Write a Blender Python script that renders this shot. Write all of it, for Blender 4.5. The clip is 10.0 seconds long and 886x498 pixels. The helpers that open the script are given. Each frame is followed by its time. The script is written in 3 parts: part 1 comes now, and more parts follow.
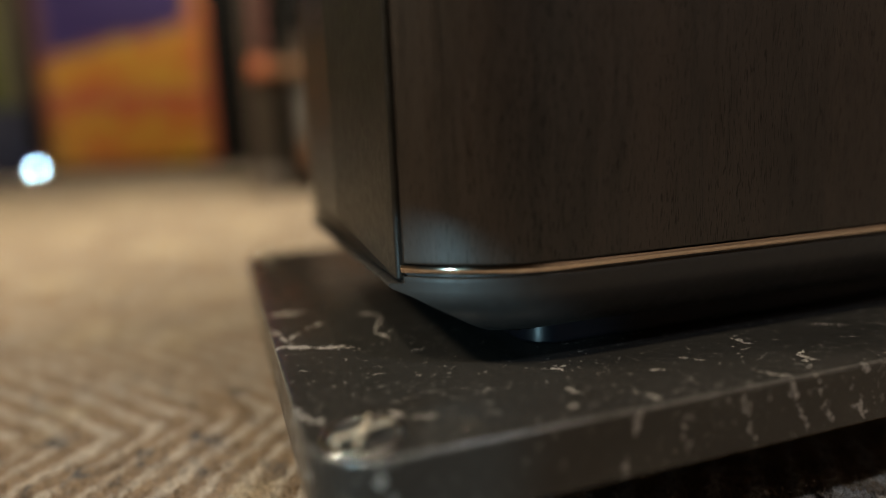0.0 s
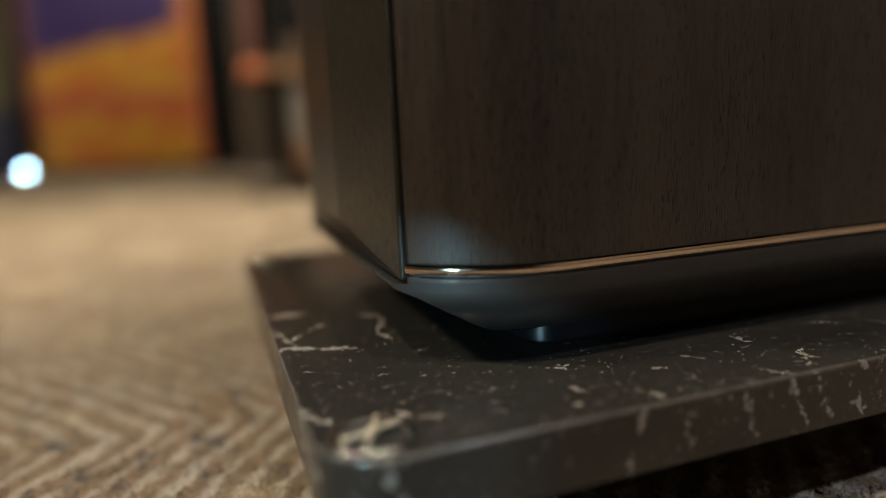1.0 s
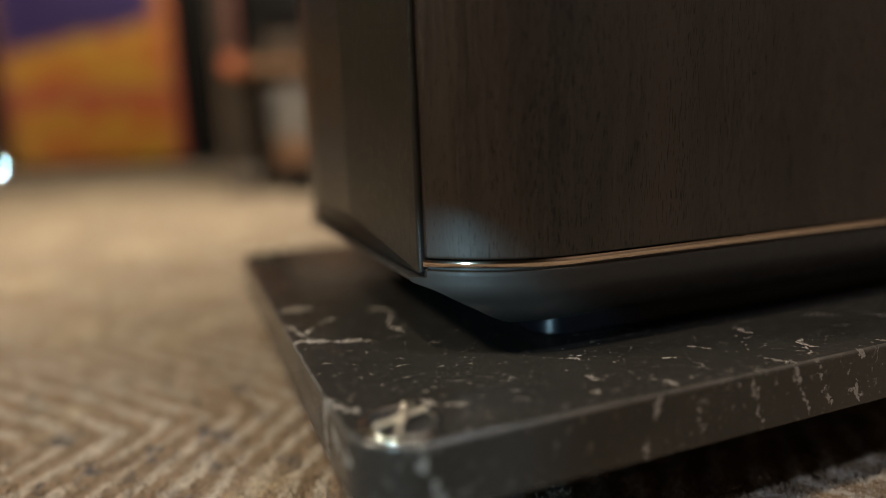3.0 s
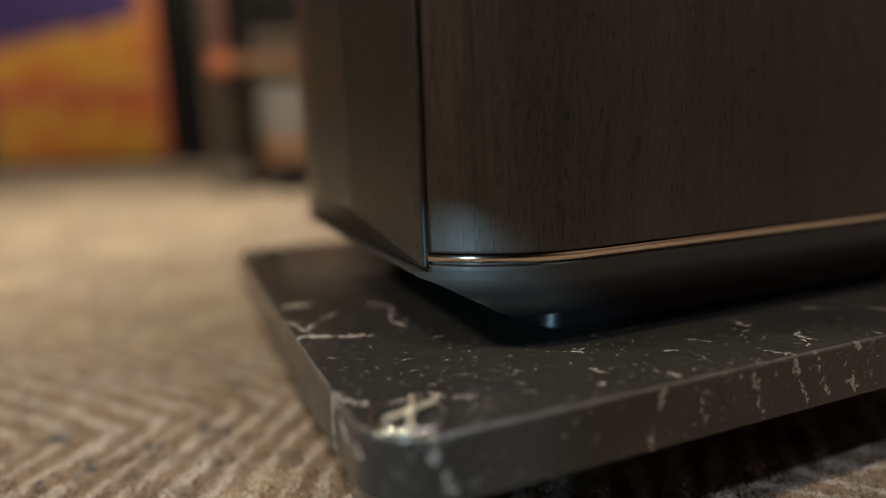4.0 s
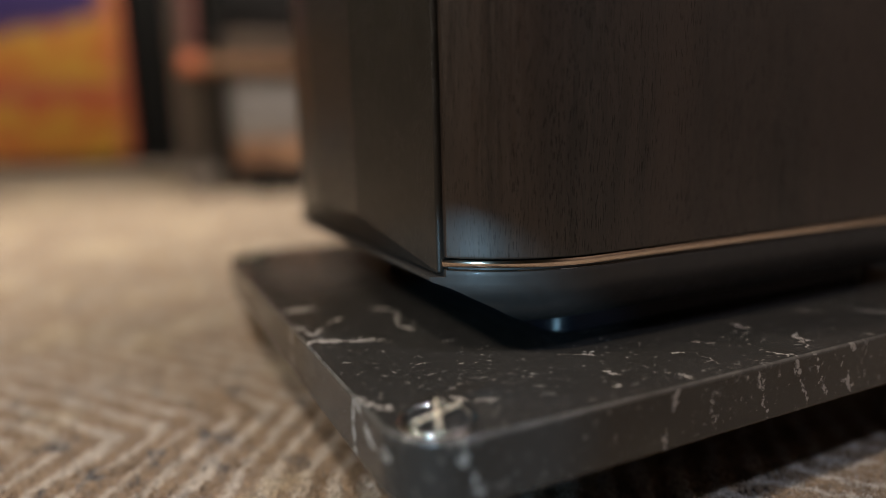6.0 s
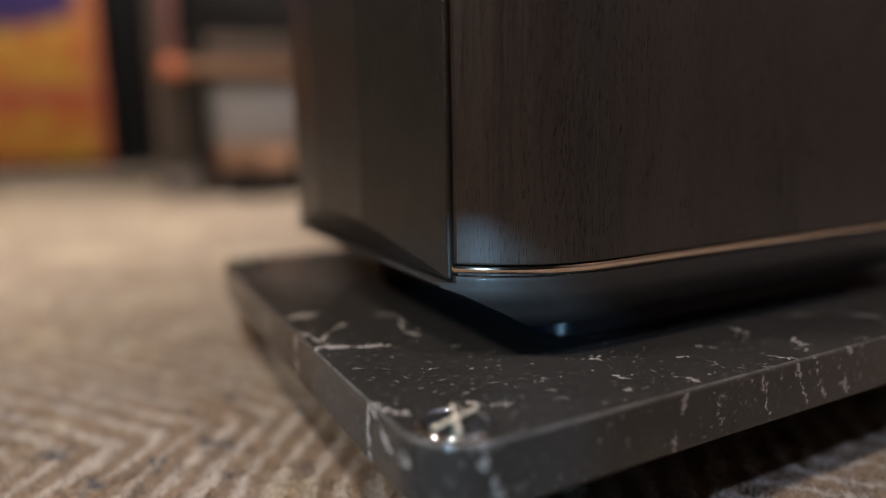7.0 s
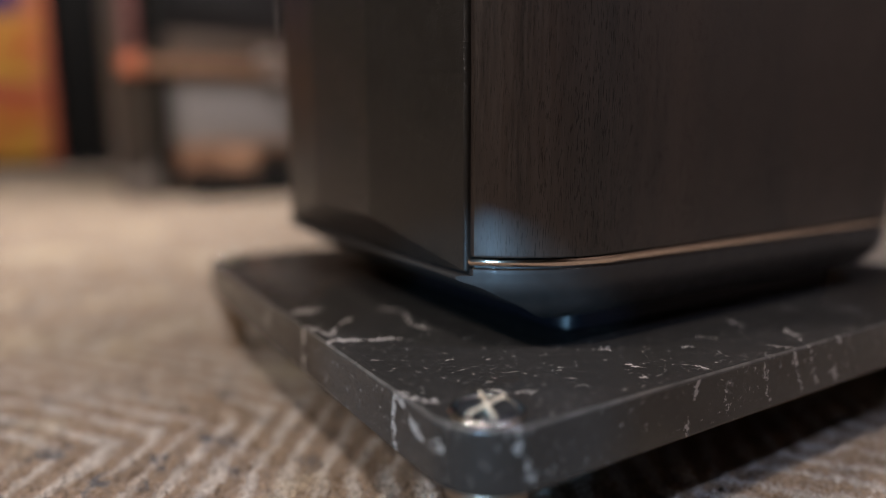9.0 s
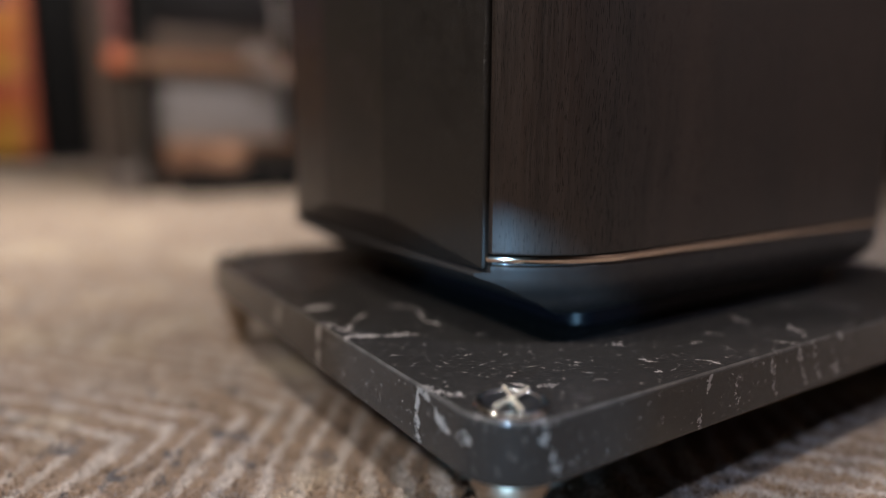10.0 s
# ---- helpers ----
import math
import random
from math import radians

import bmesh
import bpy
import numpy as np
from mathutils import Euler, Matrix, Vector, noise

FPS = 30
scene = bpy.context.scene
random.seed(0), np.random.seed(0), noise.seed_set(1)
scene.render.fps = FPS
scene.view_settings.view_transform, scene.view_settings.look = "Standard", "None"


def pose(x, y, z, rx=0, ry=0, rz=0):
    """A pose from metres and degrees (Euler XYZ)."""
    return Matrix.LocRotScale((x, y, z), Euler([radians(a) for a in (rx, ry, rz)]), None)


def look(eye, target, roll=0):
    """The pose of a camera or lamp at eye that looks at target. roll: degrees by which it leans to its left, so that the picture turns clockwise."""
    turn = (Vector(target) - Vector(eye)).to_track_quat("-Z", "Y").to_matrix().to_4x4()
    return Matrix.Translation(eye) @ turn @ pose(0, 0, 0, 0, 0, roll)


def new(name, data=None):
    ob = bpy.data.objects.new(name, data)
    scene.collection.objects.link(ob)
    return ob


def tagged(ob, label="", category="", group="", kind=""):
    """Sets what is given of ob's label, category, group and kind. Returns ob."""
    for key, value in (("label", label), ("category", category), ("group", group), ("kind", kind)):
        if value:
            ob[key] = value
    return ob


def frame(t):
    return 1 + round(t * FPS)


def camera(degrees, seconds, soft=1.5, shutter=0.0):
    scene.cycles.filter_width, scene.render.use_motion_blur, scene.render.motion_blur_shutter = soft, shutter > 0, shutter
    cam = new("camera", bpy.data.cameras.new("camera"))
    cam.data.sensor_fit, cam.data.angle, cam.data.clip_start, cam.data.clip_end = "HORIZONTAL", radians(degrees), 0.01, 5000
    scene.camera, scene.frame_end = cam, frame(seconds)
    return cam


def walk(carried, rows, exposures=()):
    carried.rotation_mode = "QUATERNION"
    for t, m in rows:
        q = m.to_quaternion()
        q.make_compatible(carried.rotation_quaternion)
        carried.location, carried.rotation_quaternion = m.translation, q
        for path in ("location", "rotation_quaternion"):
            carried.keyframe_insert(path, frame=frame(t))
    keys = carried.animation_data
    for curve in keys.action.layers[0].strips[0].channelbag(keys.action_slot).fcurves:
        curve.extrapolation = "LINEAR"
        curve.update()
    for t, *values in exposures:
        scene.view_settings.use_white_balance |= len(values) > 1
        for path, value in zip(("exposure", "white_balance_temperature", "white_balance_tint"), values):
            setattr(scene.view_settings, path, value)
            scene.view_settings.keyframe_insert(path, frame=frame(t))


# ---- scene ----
cam = camera(66.8, 10.0, soft=0.5)
METRES, EYE, TILT, LEAN, TURN = 0.138, 0.197, 0.0, 0.0, -18.5
ROWS = [
    (0.0, 0.0, 0.0, 0.0, -0.45, -10.42, 2.44),
    (0.5, -0.0169, -0.0048, 0.0057, -0.79, -10.4, 2.6),
    (1.0, -0.0445, -0.0167, 0.0044, -1.25, -10.36, 2.61),
    (1.5, -0.079, -0.0351, 0.0116, -1.65, -10.34, 2.77),
    (2.0, -0.1292, -0.0371, 0.0073, -2.09, -10.32, 2.48),
    (2.5, -0.16, -0.0649, 0.0077, -2.67, -10.44, 2.24),
    (4.0, -0.2644, -0.0891, -0.0051, -4.48, -10.68, 2.0),
    (4.5, -0.2942, -0.0962, -0.0033, -5.01, -10.72, 1.88),
    (5.0, -0.3462, -0.0998, -0.0207, -5.65, -10.69, 1.63),
    (5.5, -0.3881, -0.1027, -0.0011, -6.36, -10.69, 1.57),
    (7.0, -0.5639, -0.111, 0.0312, -9.17, -10.22, 1.1),
    (7.5, -0.6176, -0.119, 0.0194, -9.86, -10.08, 0.89),
    (8.0, -0.6741, -0.1217, 0.0269, -10.74, -9.99, 0.68),
    (8.5, -0.7313, -0.1186, 0.0134, -11.87, -9.92, 0.5),
    (9.0, -0.805, -0.1193, 0.0002, -12.96, -9.87, 0.24),
    (9.5, -0.884, -0.1319, 0.007, -13.64, -9.9, -0.01),
    (10.0, -0.9527, -0.1351, 0.0035, -14.42, -9.98, -0.26),
]
cam.data.dof.use_dof, cam.data.dof.focus_distance, cam.data.dof.aperture_fstop = True, 0.338, 1.4
EXPOSURES = [(0.0, -0.18, 6620, 11), (2.5, -0.18, 6560, 13), (5.0, -0.08, 6250, 15), (7.5, 0.0, 5700, 22), (10.0, 0.05, 5550, 23)]

walk(cam, [(t, pose(0, 0, EYE, TILT, LEAN, TURN) @ pose(METRES * x, METRES * y, METRES * z, 90 + pitch, roll, yaw)) for t, x, y, z, yaw, pitch, roll in ROWS], EXPOSURES)

# ---- light ----
world = bpy.data.worlds.new("world")
scene.world = world
world.use_nodes = True
world.node_tree.nodes["Background"].inputs[0].default_value = (0.9, 0.85, 0.8, 1)
world.node_tree.nodes["Background"].inputs[1].default_value = 0.02


def spot(name, eye, target, watts, colour, degrees, blend=0.5, radius=0.05):
    data = bpy.data.lights.new(name, "SPOT")
    data.energy, data.color, data.spot_size, data.spot_blend, data.shadow_soft_size = watts, colour, radians(degrees), blend, radius
    ob = new(name, data)
    ob.matrix_world = look(eye, target)
    return ob


WARM = (1.0, 0.89, 0.67)
# over the loudspeaker
spot("ceiling_spot", (-0.80, -0.30, 2.62), (0.0, 0.35, 0), 185, WARM, 75, 0.9, 0.06)
spot("ceiling_spot", (0.40, -0.42, 2.62), (0.20, 0.30, 0), 55, WARM, 75, 0.9, 0.06)
spot("ceiling_spot", (-2.3, 0.9, 2.62), (0.15, 0.5, 0), 450, WARM, 64, 1.0, 0.20)
# over the carpet beyond it, the painting, the rack and the far wall
spot("ceiling_spot", (-0.8, 1.8, 2.62), (-0.6, 1.9, 0), 470, (1.0, 0.87, 0.60), 70, 1.0, 0.06)
spot("ceiling_spot", (-0.4, 3.2, 2.62), (-0.4, 4.6, 0.6), 190, WARM, 70, 1.0, 0.06)
spot("ceiling_spot", (0.6, 1.0, 2.62), (0.6, 2.3, 0.2), 265, WARM, 70, 1.0, 0.06)
spot("ceiling_spot", (0.5, 3.6, 2.62), (0.6, 4.8, 0.8), 75, WARM, 80, 1.0, 0.06)
spot("ceiling_spot", (-2.3, 3.6, 2.62), (-2.1, 4.8, 0.7), 400, WARM, 80, 1.0, 0.06)
# over the rest of the room
spot("ceiling_spot", (-2.2, 0.6, 2.62), (-2.6, 0.6, 0.6), 380, WARM, 110, 1.0, 0.06)
spot("ceiling_spot", (2.0, -1.6, 2.62), (3.4, -3.6, 1.2), 540, (1.0, 0.90, 0.80), 140, 1.0, 0.06)
# added cool fill without a known source, for the slab front and wood reflections
spot("ceiling_spot", (0.9, -1.1, 2.62), (0.7, -0.7, 0.0), 140, (0.78, 0.88, 1.0), 75, 1.0, 0.06)
# an unseen cool lamp, low on the far side of the carpet, whose round beam's rim stands in for a shadow edge on the
# cabinet's cheek
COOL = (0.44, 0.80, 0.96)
spot("cool_spot", (-1.536, -1.182, 0.289), (0.0808, 0.3094, 0.0665), 168, COOL, 4.4, 0.04, 0.012)


# ---- materials ----
class Nodes:
    """A short way to write node trees."""

    def __init__(self, name):
        self.mat = bpy.data.materials.new(name)
        self.mat.use_nodes = True
        self.tree = self.mat.node_tree
        self.bsdf = self.tree.nodes["Principled BSDF"]
        self.coord = self.tree.nodes.new("ShaderNodeTexCoord").outputs["Object"]

    def put(self, socket, value):
        if isinstance(value, bpy.types.NodeSocket):
            self.tree.links.new(value, socket)
        elif value is not None:
            if socket.type == "RGBA" and len(value) == 3:
                value = (*value, 1)
            socket.default_value = value

    def math(self, op, a, b=None, c=None, clamp=False):
        n = self.tree.nodes.new("ShaderNodeMath")
        n.operation, n.use_clamp = op, clamp
        for i, v in enumerate((a, b, c)):
            self.put(n.inputs[i], v)
        return n.outputs[0]

    def vec(self, op, a, b=None, scale=None):
        n = self.tree.nodes.new("ShaderNodeVectorMath")
        n.operation = op
        self.put(n.inputs[0], a)
        self.put(n.inputs[1], b)
        if scale is not None:
            self.put(n.inputs["Scale"], scale)
        return n.outputs["Value"] if op in ("LENGTH", "DOT_PRODUCT", "DISTANCE") else n.outputs[0]

    def noise(self, scale, detail=4, rough=0.55, vector=None, distortion=0.0, colour=False):
        n = self.tree.nodes.new("ShaderNodeTexNoise")
        self.put(n.inputs["Vector"], vector or self.coord)
        for k, v in (("Scale", scale), ("Detail", detail), ("Roughness", rough), ("Distortion", distortion)):
            n.inputs[k].default_value = v
        return n.outputs["Color" if colour else "Fac"]

    def cells(self, scale, vector=None, feature="F1"):
        n = self.tree.nodes.new("ShaderNodeTexVoronoi")
        n.feature = feature
        self.put(n.inputs["Vector"], vector or self.coord)
        n.inputs["Scale"].default_value = scale
        return n.outputs["Distance"]

    def scaled(self, x, y, z):
        return self.vec("MULTIPLY", self.coord, (x, y, z))

    def step(self, value, low, high, to_low=0.0, to_high=1.0):
        n = self.tree.nodes.new("ShaderNodeMapRange")
        n.interpolation_type = "SMOOTHSTEP"
        self.put(n.inputs[0], value)
        for i, v in enumerate((low, high, to_low, to_high)):
            self.put(n.inputs[i + 1], v)
        return n.outputs[0]

    def mix(self, fac, a, b, blend="MIX"):
        n = self.tree.nodes.new("ShaderNodeMix")
        n.data_type, n.blend_type = "RGBA", blend
        self.put(n.inputs[0], fac)
        self.put(n.inputs[6], a)
        self.put(n.inputs[7], b)
        return n.outputs[2]

    def split(self, vector=None):
        n = self.tree.nodes.new("ShaderNodeSeparateXYZ")
        self.put(n.inputs[0], vector or self.coord)
        return n.outputs

    def bump(self, height, depth, strength=1.0):
        n = self.tree.nodes.new("ShaderNodeBump")
        n.inputs["Strength"].default_value, n.inputs["Distance"].default_value = strength, depth
        self.put(n.inputs["Height"], height)
        self.put(self.bsdf.inputs["Normal"], n.outputs[0])
        return n.outputs[0]

    def set(self, **values):
        for k, v in values.items():
            self.put(self.bsdf.inputs[k.replace("_", " ")], v)
        return self.mat


def carpet_material():
    n = Nodes("carpet_wool")
    warp = n.vec("ADD", n.coord, n.vec("SCALE", n.vec("SUBTRACT", n.noise(16, 3, colour=True), (0.5, 0.5, 0.5)), scale=0.028))
    fuzz = n.vec("ADD", warp, n.vec("SCALE", n.vec("SUBTRACT", n.noise(190, 2, colour=True), (0.5, 0.5, 0.5)), scale=0.011))
    x, y, _ = n.split(fuzz)
    fold = n.math("PINGPONG", n.math("ADD", y, 2.4 - 0.48), 0.24)
    phase = n.math("ADD", x, n.math("MULTIPLY", fold, 0.75))
    wave = n.math("SINE", n.math("MULTIPLY_ADD", phase, 2 * math.pi / 0.0265, 1.9))
    patchy = n.noise(17, 4, 0.65)
    stripe = n.step(n.math("ADD", wave, n.math("MULTIPLY_ADD", patchy, 4.2, -2.35)), -0.5, 0.9)
    tuft = n.noise(420, 3, 0.7)
    brown = n.mix(n.noise(30, 3), (0.19, 0.125, 0.074), (0.36, 0.255, 0.165))
    beige = n.mix(n.noise(45, 3), (0.41, 0.35, 0.29), (0.61, 0.535, 0.46))
    base = n.mix(stripe, brown, beige)
    fleck = n.step(n.noise(1, 3, vector=n.vec("MULTIPLY", fuzz, (58, 30, 58))), 0.58, 0.66)
    region = n.math("MULTIPLY", n.step(n.noise(9, 2), 0.36, 0.46), n.step(fold, 0.05, 0.14, 1.0, 0.3))
    base = n.mix(n.math("MULTIPLY", n.math("MULTIPLY", fleck, region), 0.9), base, (0.05, 0.055, 0.068))
    sand = n.step(n.noise(5.2, 3, 0.6), 0.53, 0.62)
    base = n.mix(n.math("MULTIPLY", sand, 0.75), base, (0.58, 0.48, 0.34))
    base = n.mix(n.step(tuft, 0.3, 0.75), n.mix(0.6, base, (0.05, 0.035, 0.025)), base)
    n.bump(n.math("ADD", tuft, n.math("MULTIPLY", n.cells(330), 0.8)), 0.004, 0.8)
    return n.set(Base_Color=base, Roughness=0.95, Sheen_Weight=0.15, Sheen_Roughness=0.5, Specular_IOR_Level=0.1)


def vein(n, warped, a, b, width):
    """A soft mask round the line from a to b."""
    a, b = Vector(a), Vector(b)
    ab = b - a
    rel = n.vec("SUBTRACT", warped, tuple(a))
    along = n.math("DIVIDE", n.vec("DOT_PRODUCT", rel, tuple(ab)), ab.length_squared, clamp=True)
    near = n.vec("SCALE", tuple(ab), scale=along)
    dist = n.vec("DISTANCE", rel, near)
    taper = n.math("MULTIPLY_ADD", n.math("SINE", n.math("MULTIPLY", along, math.pi)), 0.7 * width, 0.3 * width)
    return n.math("SUBTRACT", 1.0, n.math("DIVIDE", dist, taper), clamp=True)


def marble_material():
    n = Nodes("dark_marble")
    warp = n.vec("SCALE", n.vec("SUBTRACT", n.noise(80, 5, 0.65, colour=True), (0.5, 0.5, 0.5)), scale=0.012)
    ripple = n.vec("SCALE", n.vec("SUBTRACT", n.noise(330, 3, 0.6, colour=True), (0.5, 0.5, 0.5)), scale=0.006)
    p = n.vec("ADD", n.vec("ADD", n.coord, warp), ripple)
    total = None
    for a, b, width in VEINS:
        v = vein(n, p, a, b, width)
        total = v if total is None else n.math("MAXIMUM", total, v)
    ragged = n.noise(300, 5, 0.75)
    big = n.step(n.math("ADD", total, n.math("MULTIPLY_ADD", ragged, 3.4, -1.85)), 0.20, 0.55)
    # fine broken veins all over the slab
    q = n.vec("ADD", n.scaled(1.0, 1.9, 0.55), n.vec("SCALE", n.noise(30, 4, colour=True), scale=0.06))
    edge = n.cells(36, q, "DISTANCE_TO_EDGE")
    fine = n.math("MULTIPLY", n.step(edge, 0.0, 0.045, 1, 0), n.step(n.noise(75, 3, 0.6), 0.58, 0.66))
    dash = n.noise(1, 3, 0.65, vector=n.vec("MULTIPLY", p, (760, 1250, 620)))
    speck = n.math("MULTIPLY", n.step(dash, 0.63, 0.70), n.step(n.noise(24, 3), 0.44, 0.60))
    cloud = n.mix(n.noise(14, 5, 0.6), (0.012, 0.0108, 0.0097), (0.027, 0.0245, 0.0222))
    base = n.mix(n.math("MULTIPLY", fine, 0.36), cloud, (0.24, 0.22, 0.20))
    base = n.mix(n.math("MULTIPLY", speck, 0.30), base, (0.28, 0.25, 0.22))
    base = n.mix(n.math("MULTIPLY", big, 0.75), base, (0.30, 0.27, 0.245))
    # the ground chamfer is coloured paler than the polished faces, which also paints in its highlight line
    up = n.split(n.tree.nodes.new("ShaderNodeNewGeometry").outputs["True Normal"])[2]
    chamfer = n.math("MULTIPLY", n.step(up, 0.15, 0.35), n.step(up, 0.90, 0.97, 1, 0))
    base = n.mix(n.math("MULTIPLY", chamfer, n.step(n.noise(90, 3), 0.3, 0.65, 0.35, 0.8)), base, (0.085, 0.076, 0.067))
    n.bump(n.noise(300, 3), 0.0003, 0.25)
    return n.set(Base_Color=base, Roughness=n.step(n.noise(60, 3), 0.3, 0.7, 0.17, 0.26), Specular_IOR_Level=0.5)


def wood_material():
    n = Nodes("dark_walnut_veneer")
    bend = n.vec("ADD", n.coord, n.vec("SCALE", n.vec("SUBTRACT", n.noise(6, 2, colour=True), (0.5, 0.5, 0.5)), scale=0.012))
    long = n.vec("MULTIPLY", bend, (1, 1, 0.05))
    band = n.noise(34, 5, 0.65, vector=long)
    grain = n.noise(460, 4, 0.65, vector=long)
    pore = n.step(n.noise(1, 3, 0.6, vector=n.vec("MULTIPLY", bend, (1500, 1500, 150))), 0.53, 0.63)
    pore = n.math("MULTIPLY", pore, n.step(n.noise(40, 3, vector=long), 0.36, 0.6, 0.5, 1.0))
    base = n.mix(n.step(band, 0.30, 0.70), (0.0062, 0.0040, 0.0028), (0.0215, 0.0127, 0.0082))
    base = n.mix(n.step(grain, 0.35, 0.70, 0.0, 0.7), base, (0.028, 0.0180, 0.0124))
    base = n.mix(n.math("MULTIPLY", pore, 0.65), base, (0.0025, 0.002, 0.0018))
    n.bump(n.math("SUBTRACT", grain, n.math("MULTIPLY", pore, 1.6)), 0.0002, 0.3)
    return n.set(Base_Color=base, Roughness=n.step(grain, 0.3, 0.7, 0.42, 0.52), Specular_IOR_Level=n.step(pore, 0.1, 0.8, 0.45, 0.24), Coat_Weight=0.4, Coat_Roughness=0.25, Coat_IOR=1.5)


def leather_material():
    n = Nodes("black_leather")
    cell = n.cells(620, n.vec("ADD", n.coord, n.vec("SCALE", n.noise(90, 2, colour=True), scale=0.004)), "DISTANCE_TO_EDGE")
    wander = n.vec("ADD", n.coord, n.vec("SCALE", n.vec("SUBTRACT", n.noise(70, 3, colour=True), (0.5, 0.5, 0.5)), scale=0.012))
    x, y, z = n.split(wander)
    across = n.math("ADD", n.math("MULTIPLY", y, 0.75), z)
    along = n.math("SUBTRACT", n.math("MULTIPLY", z, 0.75), y)
    line = n.tree.nodes.new("ShaderNodeCombineXYZ")
    n.put(line.inputs[0], n.math("MULTIPLY", across, 520))
    n.put(line.inputs[1], n.math("MULTIPLY", along, 120))
    n.put(line.inputs[2], n.math("MULTIPLY", x, 120))
    # thin diagonal creases that come and go
    crease = n.step(n.math("ABSOLUTE", n.math("SUBTRACT", n.noise(1, 3, 0.6, vector=line.outputs[0]), 0.5)), 0.0, 0.05, 1, 0)
    crease = n.math("MULTIPLY", crease, n.step(n.noise(28, 3), 0.42, 0.62))
    height = n.math("ADD", n.math("MULTIPLY", n.step(cell, 0.0, 0.22), 0.22), n.math("MULTIPLY", crease, 2.0))
    base = n.mix(n.noise(25, 3), (0.0075, 0.0065, 0.0056), (0.013, 0.0112, 0.0096))
    n.bump(height, 0.0005, 0.24)
    return n.set(Base_Color=base, Roughness=n.step(n.noise(190, 3), 0.3, 0.7, 0.33, 0.42), Specular_IOR_Level=0.36)


def plain(name, colour, rough, metal=0.0, vary=0.15, scale=40, bump=0.0, coat=0.0):
    n = Nodes(name)
    dark = tuple(c * (1 - vary) for c in colour)
    light = tuple(min(1, c * (1 + vary)) for c in colour)
    base = n.mix(n.noise(scale, 5, 0.6), dark, light)
    if bump:
        n.bump(n.noise(scale * 12, 3), bump, 0.4)
    return n.set(Base_Color=base, Roughness=n.step(n.noise(scale * 2.3, 3), 0.3, 0.7, rough * 0.85, min(1, rough * 1.15)), Metallic=metal, Coat_Weight=coat)


def glow(name, colour, strength):
    n = Nodes(name)
    return n.set(Base_Color=(0.8, 0.8, 0.8), Emission_Color=colour, Emission_Strength=strength)


def painting_material():
    n = Nodes("abstract_canvas")
    w = n.vec("ADD", n.coord, n.vec("SCALE", n.vec("SUBTRACT", n.noise(5, 4, colour=True), (0.5, 0.5, 0.5)), scale=0.10))
    x, _, z = n.split(w)
    orange = n.mix(n.step(n.noise(5.5, 3), 0.34, 0.60), (0.50, 0.115, 0.025), (0.56, 0.30, 0.03))
    orange = n.mix(n.math("MULTIPLY", n.step(z, 0.30, 0.36), n.step(z, 0.36, 0.46, 1, 0)), orange, (0.42, 0.075, 0.055))
    orange = n.mix(n.step(x, 0.36, 0.46), orange, (0.60, 0.15, 0.09))
    edge = n.math("SUBTRACT", z, n.math("MULTIPLY_ADD", x, 0.26, 0.70))
    violet = n.mix(n.noise(6, 3), (0.019, 0.0095, 0.085), (0.037, 0.016, 0.14))
    top = n.math("MULTIPLY", n.step(edge, -0.04, 0.05), n.step(n.math("ADD", x, n.math("MULTIPLY", z, -0.10)), 0.22, 0.33, 1, 0))
    base = n.mix(top, orange, violet)
    base = n.mix(n.step(x, -0.45, -0.37, 0.8, 0), base, (0.20, 0.085, 0.07))
    n.bump(n.noise(120, 3), 0.002, 0.3)
    return n.set(Base_Color=base, Roughness=0.7)


# slab veins: both ends and a width, on the top (x, y), on the front (x, z) and on the end (y, z)
TOP_VEINS = [
    (0.021, 0.359, 0.028, 0.367, 0.0058), (0.027, 0.366, 0.043, 0.355, 0.0088), (0.042, 0.355, 0.062, 0.348, 0.0062),
    (0.023, 0.399, 0.028, 0.385, 0.0056), (0.028, 0.385, 0.032, 0.368, 0.0052), (0.031, 0.371, 0.038, 0.389, 0.0040), (0.038, 0.389, 0.059, 0.404, 0.0042),
    (0.024, 0.433, 0.047, 0.434, 0.0110), (0.078, 0.414, 0.091, 0.401, 0.0042), (0.091, 0.401, 0.080, 0.370, 0.0036), (0.080, 0.370, 0.084, 0.352, 0.0034),
    (0.022, 0.279, 0.024, 0.268, 0.0064), (0.024, 0.268, 0.032, 0.256, 0.0070), (0.059, 0.258, 0.064, 0.249, 0.0044), (0.065, 0.249, 0.077, 0.244, 0.0046),
    (0.248, 0.286, 0.250, 0.254, 0.0026), (0.268, 0.246, 0.248, 0.223, 0.0030), (0.258, 0.240, 0.262, 0.228, 0.0036), (0.227, 0.229, 0.234, 0.219, 0.0036),
    (0.161, 0.235, 0.168, 0.220, 0.0024), (0.136, 0.249, 0.142, 0.241, 0.0030), (0.147, 0.276, 0.147, 0.267, 0.0032), (0.155, 0.275, 0.141, 0.270, 0.0026),
    (0.132, 0.238, 0.129, 0.229, 0.0030), (0.292, 0.230, 0.300, 0.219, 0.0034), (0.133, 0.284, 0.133, 0.276, 0.0026), (0.330, 0.262, 0.352, 0.236, 0.0030),
    (0.300, 0.275, 0.318, 0.262, 0.0024), (0.205, 0.262, 0.214, 0.250, 0.0022), (0.185, 0.252, 0.193, 0.247, 0.0024),
]
